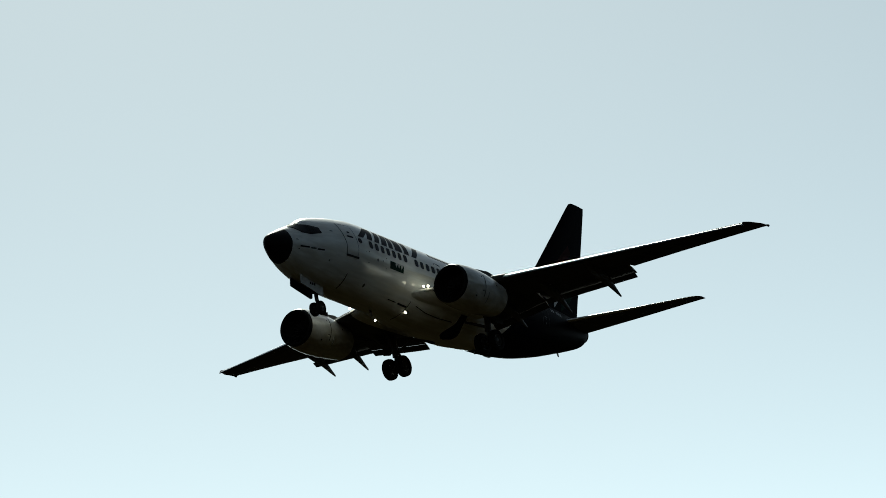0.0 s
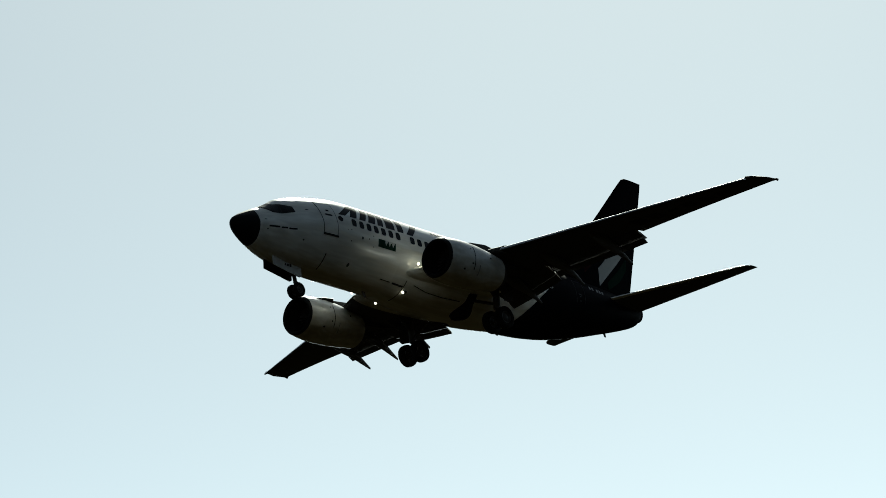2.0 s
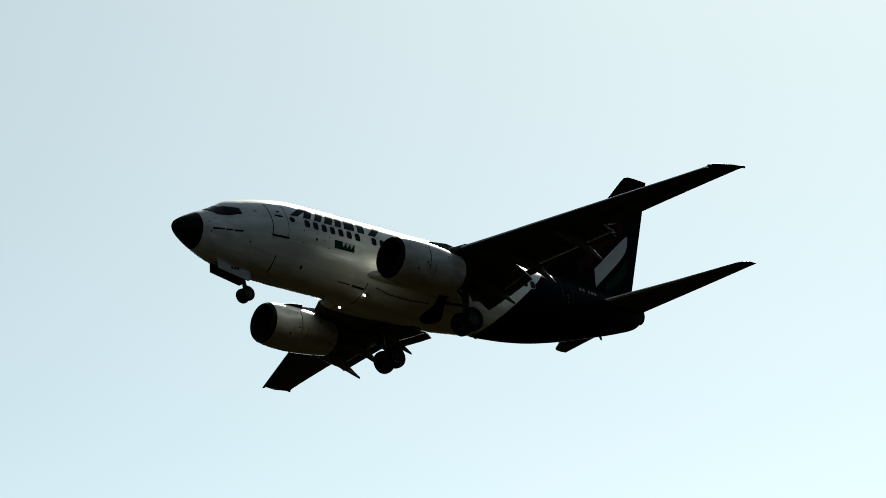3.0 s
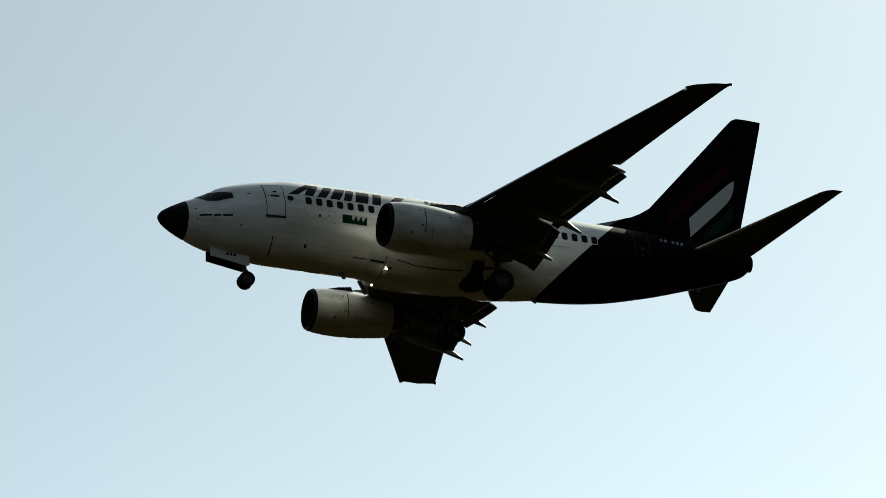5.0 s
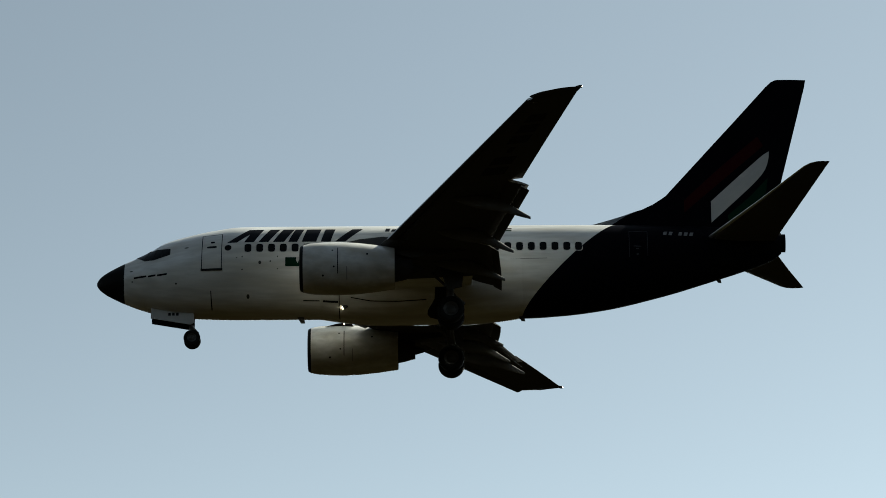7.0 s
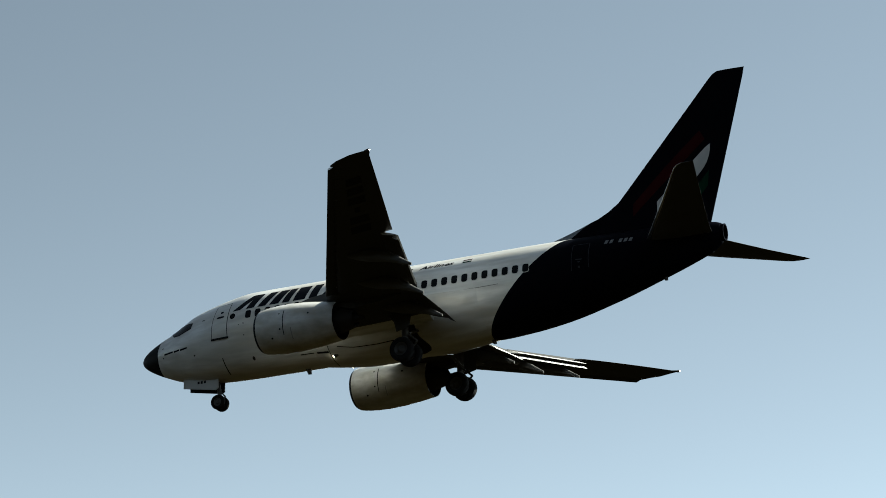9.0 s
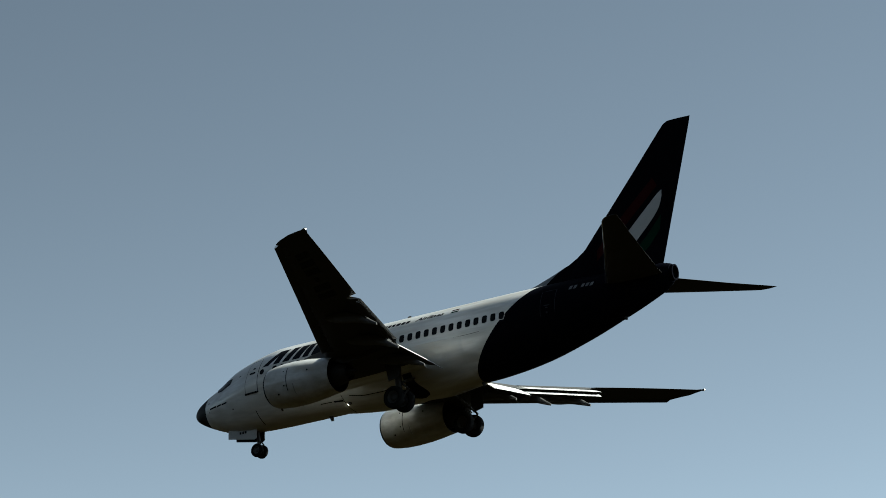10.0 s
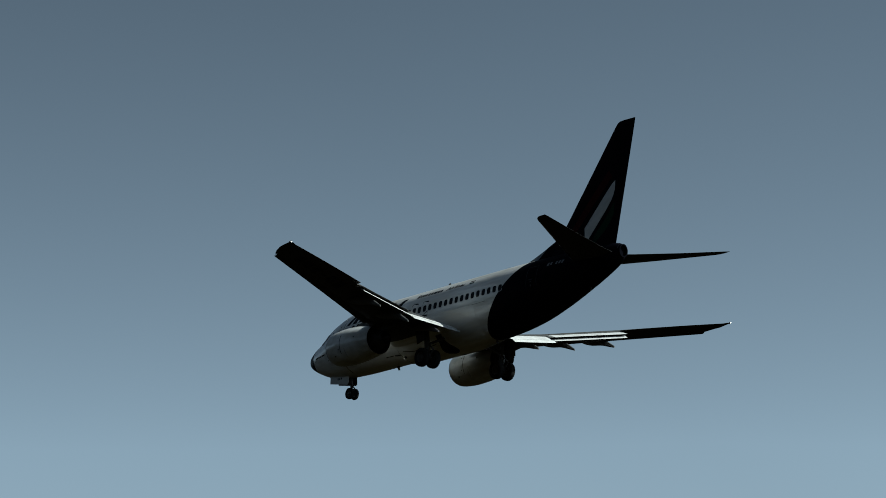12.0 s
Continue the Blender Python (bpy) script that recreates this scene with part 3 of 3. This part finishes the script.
# ---- engines ----
def build_engine(side):
    c = (0, side * 4.83, -1.87)
    outer = [(8.98, 0.86), (8.90, 0.90), (8.92, 0.96), (9.05, 1.03), (9.35, 1.09), (9.9, 1.14), (10.5, 1.15), (11.3, 1.11), (12.1, 1.02), (12.9, 0.90)]
    inner = [(12.9, 0.87), (12.2, 0.90), (12.0, 0.60)]
    bm = lathe(outer[3:], c, n=56, squash=0.95)
    lathe([(12.9, 0.90)] + inner, c, n=56, squash=0.95, bm=bm, mat=1)
    engine = part("engine", bm, [M_WHITE, M_STEEL], airliner, "white engine cowl with a dark intake")
    part("intake_lip", lathe([(9.25, 0.80), (9.1, 0.81), (8.98, 0.84)] + outer[:4], c, n=56, squash=0.95), M_BLACK, engine, "dark intake lip")
    part("intake_duct", lathe([(9.25, 0.80), (9.6, 0.79), (9.95, 0.78)], c, n=48, squash=0.97), M_DARK, engine, "dark intake duct")
    part("fan_disc", lathe([(9.95, 0.02), (9.951, 0.79)], c, n=40, caps=True), M_DARK, engine, "dark fan")
    fan = bmesh.new()
    for k in range(24):
        a = math.tau * k / 24
        rad, tan = Vector((0, math.cos(a), math.sin(a))), Vector((0, -math.sin(a), math.cos(a)))
        rings = []
        for r, tw in ((0.2, 0.3), (0.5, 0.7), (0.77, 1.0)):
            base = Vector(c) + Vector((9.86, 0, 0)) + rad * r
            along = Vector((math.cos(tw), 0, 0)) * 0.08 + tan * math.sin(tw) * 0.09
            rings.append([base - along, base + Vector((0.008, 0, 0)), base + along, base - Vector((0.008, 0, 0))])
        loft(rings, fan)
    part("fan_blades", fan, M_STEEL, engine, "dark fan blades")
    part("spinner", lathe([(9.55, 0.01), (9.6, 0.06), (9.75, 0.15), (9.92, 0.21)], c, n=24, caps=True), M_BLACK, engine, "dark spinner")
    part("core_nozzle", lathe([(11.9, 0.66), (12.6, 0.62), (13.2, 0.50), (13.65, 0.38), (13.6, 0.35), (13.2, 0.4)], c, n=36), M_STEEL, engine, "dark metal core nozzle")
    part("exhaust_cone", lathe([(13.0, 0.3), (13.5, 0.24), (14.0, 0.10), (14.15, 0.01)], c, n=24, caps=True), M_STEEL, engine, "dark exhaust cone")
    # seams round the cowl, latch line and ports
    for x, r, a0, a1, paint in ((10.52, 1.153, 150, 212, M_SEAM), (10.9, 1.14, 196, 226, M_LAP)):
        seam = []
        for k in range(17):
            a = radians(a0 + (a1 - a0) * k / 16)
            p = lambda x2, rr: Vector((x2, c[1] + rr * math.cos(a), c[2] + rr * math.sin(a) * (0.95 if math.sin(a) < 0 else 1)))
            seam.append([p(x - 0.018, r + 0.006), p(x + 0.018, r + 0.006), p(x + 0.018, r - 0.02), p(x - 0.018, r - 0.02)])
        part("cowl_seam", loft(seam), paint, engine, "thin cowl seam")
    for x, a, s in ((10.3, 158, 0.035), (11.75, 165, 0.045), (9.9, 215, 0.045), (10.36, 196, 0.04)):
        r = float(np.interp(x, [p[0] for p in outer[2:]], [p[1] for p in outer[2:]])) + 0.004
        p = Vector((x, c[1] + r * math.cos(radians(a)), c[2] + r * math.sin(radians(a))))
        n = Vector((0, math.cos(radians(a)), math.sin(radians(a))))
        part("cowl_port", rod(p - n * 0.03, p + n * 0.006, s), M_SEAM, engine)
    # strake on the inboard flank, coloured black for the shadow it stands in
    q = radians(128 if side > 0 else 52)
    n = Vector((0, math.cos(q), math.sin(q)))
    base = Vector((0, c[1], c[2]))
    pts = [base + Vector((x, 0, 0)) + n * (r + h) for x, r, h in ((9.6, 1.10, 0.0), (10.2, 1.13, 0.13), (10.8, 1.12, 0.22), (10.95, 1.10, 0.0))]
    part("strake", slab(pts, n.cross(Vector((1, 0, 0))), 0.03), M_BLACK, engine, "small strake on the cowl, its shade painted black", False)
    # pylon
    rings = []
    for x, low, top, half in ((10.6, -0.80, -0.72, 0.05), (11.4, -0.9, -0.55, 0.17), (12.4, -1.1, -0.45, 0.22), (13.6, -1.45, -0.6, 0.22), (14.8, -1.3, -0.8, 0.16), (15.9, -1.05, -0.85, 0.04)):
        rings.append([Vector((x, c[1] + half * math.copysign(1, s) * k, z)) for s, k, z in ((-1, 1, low), (1, 1, low), (1, 1, (low + top) / 2), (1, 0.6, top), (-1, 0.6, top), (-1, 1, (low + top) / 2))])
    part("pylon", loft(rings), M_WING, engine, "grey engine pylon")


for side in (-1, 1):
    build_engine(side)


# ---- tail ----
FIN_LEVELS = [(1.3, 22.8, 29.0), (1.62, 23.08, 29.1), (2.4, 23.75, 29.3), (3.4, 24.62, 29.56), (5.2, 26.20, 30.03), (7.0, 27.78, 30.50), (8.6, 29.17, 30.91), (8.86, 29.42, 30.96), (8.96, 29.62, 30.98)]


def tail_slice(a, b, z, u0, u1, thick=0.085, n=12):
    us = [u0 + (u1 - u0) * (1 - math.cos(math.pi * i / n)) / 2 for i in range(n + 1)]
    line = [(a + (b - a) * u, (b - a) * max(foil(u) * thick, 0.003)) for u in us]
    return [Vector((x, w, z)) for x, w in reversed(line)] + [Vector((x, -w, z)) for x, w in line[0 if u0 > 0 else 1:]]


fin = part("fin", loft([tail_slice(a, b, z, 0.0, 0.70) for z, a, b in FIN_LEVELS]), M_NAVY, airliner, "navy tail fin with a striped emblem")
part("rudder", loft([tail_slice(a, b, z, 0.7004, 1.0) for z, a, b in FIN_LEVELS[1:]]), M_NAVY, fin, "navy rudder")
DORSAL = ((1.7, 20.2, 1.0), (1.95, 20.9, 0.95), (2.2, 21.8, 0.9), (2.5, 22.75, 0.85), (2.7, 23.28, 0.82), (2.8, 23.6, 0.8), (3.05, 24.1, 0.7), (3.5, 24.75, 0.6))


def build_dorsal():
    """The dorsal fin: slate grey ahead of a slanted line, navy behind it."""
    def wedge(z, a, s, x0, x1):
        half = lambda x: 0.16 * s * (x - a) / (25.4 - a)
        return [Vector((x0, half(x0), z)), Vector((x1, half(x1), z)), Vector((x1, -half(x1), z)), Vector((x0, -half(x0), z))]
    line = lambda z: 22.1 + 1.45 * (z - 1.95)
    front = [wedge(z, a, s, a + 0.01, max(line(z), a + 0.02)) for z, a, s in DORSAL if z < 2.75]
    rear = [wedge(z, a, s, max(line(z), a + 0.01), 25.4) for z, a, s in DORSAL]
    dorsal = part("dorsal_fin", loft(rear), M_NAVY, fin, "navy dorsal fin")
    part("dorsal_tip", loft(front), M_SLATE, dorsal, "slate grey front of the dorsal fin")


build_dorsal()


def fin_strip(lower, upper, mat, label, side, lift=0.008, columns=14, rows=6):
    """A painted stripe that lies on the fin between two lines of (x, z)."""
    def along(line, u):
        d = [0.0]
        for p, q in zip(line, line[1:]):
            d.append(d[-1] + math.dist(p, q))
        return [float(np.interp(u * d[-1], d, [p[k] for p in line])) for k in (0, 1)]

    def on_fin(x, z, up):
        a, b = (float(np.interp(z, [f[0] for f in FIN_LEVELS], [f[k] for f in FIN_LEVELS])) for k in (1, 2))
        return Vector((x, side * ((b - a) * foil(min(max((x - a) / (b - a), 0), 1)) * 0.085 + up), z))

    rings = []
    for i in range(columns + 1):
        p, q = along(lower, i / columns), along(upper, i / columns)
        line = [(p[0] + (q[0] - p[0]) * j / rows, p[1] + (q[1] - p[1]) * j / rows) for j in range(rows + 1)]
        rings.append([on_fin(x, z, lift) for x, z in line] + [on_fin(x, z, -0.01) for x, z in reversed(line)])
    part("emblem_stripe", loft(rings), mat, fin, label)


for side in (-1, 1):
    fin_strip([(26.62, 2.08), (28.3, 3.72), (28.85, 4.32), (29.12, 4.75), (29.22, 5.2)], [(26.62, 3.08), (27.9, 4.32), (28.6, 4.98), (29.0, 5.35), (29.24, 5.5)], M_EMBLEM, "white slanted emblem stripe", side)
    fin_strip([(25.45, 2.55), (27.0, 3.95), (29.0, 5.75)], [(25.45, 3.15), (27.0, 4.65), (28.75, 6.2)], M_RED, "dark red slanted emblem stripe", side)
    fin_strip([(27.35, 2.0), (28.4, 2.7), (29.05, 3.5)], [(27.35, 2.45), (28.3, 3.3), (29.15, 4.25)], M_GREEN, "dark green slanted emblem stripe", side)


def build_stabiliser(side):
    rings, edge = [], []
    for y, a, b, z, th in ((0.3, 25.9, 29.30, 1.00, 0.11), (1.0, 26.4, 29.45, 1.08, 0.10), (4.0, 28.35, 30.28, 1.47, 0.10), (6.8, 30.12, 31.08, 1.87, 0.09), (7.05, 30.36, 31.15, 1.90, 0.07), (7.17, 30.62, 31.18, 1.92, 0.05)):
        rings.append([Vector((x, side * y, w)) for x, w in section(a, b, z, th, 1.0, radians(-1.5), 10, 0)])
        edge.append([Vector((x, side * y, w)) for x, w in section(a - 0.012, b + 0.05, z, th * 1.06, 0.045, radians(-1.5), 6, 0)])
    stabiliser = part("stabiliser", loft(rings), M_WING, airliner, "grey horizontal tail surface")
    part("leading_edge", loft(edge[1:]), M_SLAT, stabiliser, "bare metal leading edge")


for side in (-1, 1):
    build_stabiliser(side)


# ---- undercarriage ----
def wheel(parent, x, y, z, r, width):
    h = width / 2
    prof = [(-h * 0.75, r * 0.56), (-h, r * 0.70), (-h * 0.98, r * 0.86), (-h * 0.72, r * 0.97), (-h * 0.3, r), (h * 0.3, r), (h * 0.72, r * 0.97), (h * 0.98, r * 0.86), (h, r * 0.70), (h * 0.75, r * 0.56)]
    w = part("wheel", lathe(prof, (x, y, z), "y", 36), M_TYRE, parent, "black rubber tyre on a metal rim")
    part("rim", lathe([(-h * 0.62, 0.03), (-h * 0.55, r * 0.2), (-h * 0.3, r * 0.34), (-h * 0.72, r * 0.56), (h * 0.72, r * 0.56), (h * 0.3, r * 0.34), (h * 0.55, r * 0.2), (h * 0.62, 0.03)], (x, y, z), "y", 28, caps=True), M_RIM, w, "metal wheel rim")


def build_nose_gear():
    bm = rod((3.92, 0, -1.8), (4.06, 0, -2.75), 0.10)
    rod((4.04, 0, -2.6), (4.08, 0, -3.11), 0.065, bm)
    gear = part("nose_gear", bm, M_STRUT, airliner, "lowered nose wheel strut")
    part("axle", rod((4.08, -0.3, -3.14), (4.08, 0.3, -3.14), 0.05), M_STRUT, gear)
    part("drag_brace", rod((3.1, 0, -1.95), (3.98, 0, -2.45), 0.05), M_STRUT, gear)
    bm = rod((4.14, 0, -2.62), (4.36, 0, -2.86), 0.035)
    rod((4.36, 0, -2.86), (4.12, 0, -3.1), 0.035, bm)
    part("torque_link", bm, M_STRUT, gear)
    bm = rod((3.94, -0.18, -2.3), (3.94, 0.18, -2.3), 0.07)
    part("taxi_lamp", bm, M_STRUT, gear)
    for y in (-0.2, 0.2):
        wheel(gear, 4.08, y, -3.14, 0.36, 0.21)
    for side in (-1, 1):
        pts = [(2.30, -1.78), (4.16, -2.06), (4.16, -2.50), (4.02, -2.58), (2.30, -2.28)]
        rings = [[Vector((x, side * (0.30 + 0.03 * (-1.8 - z)), z)) for x, z in pts], [Vector((x, side * (0.335 + 0.03 * (-1.8 - z)), z)) for x, z in pts]]
        door_bm = loft(rings)
        door_bm.faces.ensure_lookup_table()
        door_bm.faces[5].material_index = 1
        door = part("gear_door", door_bm, [M_EMBLEM, M_BLACK], gear, "open white nose wheel door", False)
        for x in (3.05, 3.22, 3.39):
            zz = -2.16
            part("marking_bar", slab([Vector((x + u, side * (0.339 + 0.03 * (-1.8 - zz - w)), zz + w)) for u, w in ((0, 0), (0.11, 0), (0.11, 0.13), (0, 0.13))], (0, side, 0), 0.006), M_TITLE, door, "dark marking bar", False)
    part("wheel_well", slab([body(x, a, 0.004) for x, a in ((2.35, math.pi - 0.25), (4.2, math.pi - 0.21), (4.2, math.pi + 0.21), (2.35, math.pi + 0.25))], (0, 0, 1), 0.05), M_DARK, airliner, "dark open nose wheel well", False)


def build_main_gear(side):
    y = side * 2.92
    bm = rod((15.2, side * 3.0, -0.95), (15.23, y, -2.55), 0.17)
    rod((15.29, y, -2.4), (15.25, y, -3.22), 0.115, bm)
    gear = part("main_gear", bm, M_STRUT, airliner, "lowered main wheel strut")
    part("axle", rod((15.25, y - 0.5, -3.14), (15.25, y + 0.5, -3.14), 0.09), M_STRUT, gear)
    part("side_brace", rod((15.15, side * 1.3, -1.6), (15.38, y, -2.3), 0.075), M_STRUT, gear)
    part("drag_brace", rod((14.3, side * 3.0, -1.2), (15.36, y, -2.2), 0.06), M_STRUT, gear)
    bm = rod((15.43, y, -2.35), (15.83, y, -2.7), 0.05)
    rod((15.83, y, -2.7), (15.43, y, -3.05), 0.05, bm)
    part("torque_link", bm, M_STRUT, gear)
    for dy in (-0.43, 0.43):
        wheel(gear, 15.25, y + dy, -3.14, 0.575, 0.39)
    pts = [(14.75, -1.15), (15.85, -1.15), (15.72, -2.2), (15.1, -2.35)]
    rings = [[Vector((x, side * (3.42 + 0.12 * (-1.1 - z) + d), z)) for x, z in pts] for d in (0, 0.04)]
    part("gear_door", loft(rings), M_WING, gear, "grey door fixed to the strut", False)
    turn = lambda q: radians(q if side < 0 else 360 - q)
    rings = []
    for i in range(13):
        q = 173 - 66 * i / 12
        w = ease((107, 120, 140, 150, 160, 168, 173), (0.22, 0.26, 0.30, 0.50, 0.62, 0.50, 0.12), q)
        rings.append([fairing(14.85 + w * u, turn(q), lift) for u, lift in ((-1, 0.008), (-0.5, 0.008), (0, 0.008), (0.5, 0.008), (1, 0.008), (1, -0.04), (-1, -0.04))])
    part("wheel_well", loft(rings), M_DARK, airliner, "dark open main wheel well", False)


build_nose_gear()
for side in (-1, 1):
    build_main_gear(side)

# ---- lamps and aerials ----
for side in (-1, 1):
    arm = part("lamp_arm", rod((10.80, side * 0.95, -1.96 + (0.04 if side > 0 else 0)), (10.60, side * 0.95, -2.09 + (0.04 if side > 0 else 0)), 0.10, r2=0.085), M_STRUT, airliner, "lowered landing lamp housing")
    part("landing_lamp", rod((10.602, side * 0.95, -2.089 + (0.04 if side > 0 else 0)), (10.582, side * 0.95, -2.102 + (0.04 if side > 0 else 0)), 0.055), M_LAMP, arm, "lit landing lamp under the belly")
for x, z, h, s in ((8.6, -2.13, -0.30, 0.3), (18.15, -2.13, -0.26, 0.26), (26.7, -0.47, -0.2, 0.24), (13.55, 1.86, 0.30, 0.34), (19.16, 1.86, 0.22, 0.3), (7.4, 1.86, 0.16, 0.3)):
    part("aerial", loft([[Vector((x + u * s + (0.55 * s if w else 0), v, z + w)) for u, v in ((0, 0), (0.4, 0.02), (1 if not w else 0.6, 0), (0.4, -0.02))] for w in (0, h)]), M_STRUT, airliner, "small blade aerial", False)


# ---- an insect that crosses the view near the camera ----
insect = new("flying_insect")
tagged(insect, "tiny dark winged insect crossing the open sky", "insect")
part("body", lathe([(-0.00432, 0.00014), (-0.0036, 0.00086), (-0.00144, 0.0013), (0.00072, 0.00101), (0.00216, 0.00115), (0.0036, 0.00029)], (0, 0, 0), n=12, caps=True), M_PORT, insect, "dark tapered body")
part("head", lathe([(0.00331, 0.00022), (0.00382, 0.00079), (0.00446, 0.00072), (0.00482, 0.00014)], (0, 0, 0), n=10, caps=True), M_PORT, insect)
for side in (-1, 1):
    part("wing", slab([(0.00216, side * 0.00072, 0.00094), (0.00072, side * 0.00432, 0.00216), (-0.00216, side * 0.00612, 0.00252), (-0.00432, side * 0.00432, 0.0018), (-0.00144, side * 0.00072, 0.00094)], (0, 0, 1), 0.00014), M_EMBLEM, insect, "thin greyish wing", False)


# ---- what moves ----
def motions():
    flight = ((0, -16.0, 5.0, 0.8), (6, -13.0, 6.0, 1.9), (8.5, -10.63, 6.66, 3.40), (9.5, -9.24, 7.38, 4.59), (10.5, -7.85, 8.11, 5.77), (11.0, -7.16, 8.47, 6.36), (12, -5.77, 9.20, 7.55))
    walk(insect, [(t, pose(x, y, z, 0, -37, 27.6)) for t, x, y, z in flight])
    walk(airliner, [(t, pose(x, y, z, rx, ry, rz)) for t, x, y, z, rx, ry, rz in PLANE_PATH])


motions()
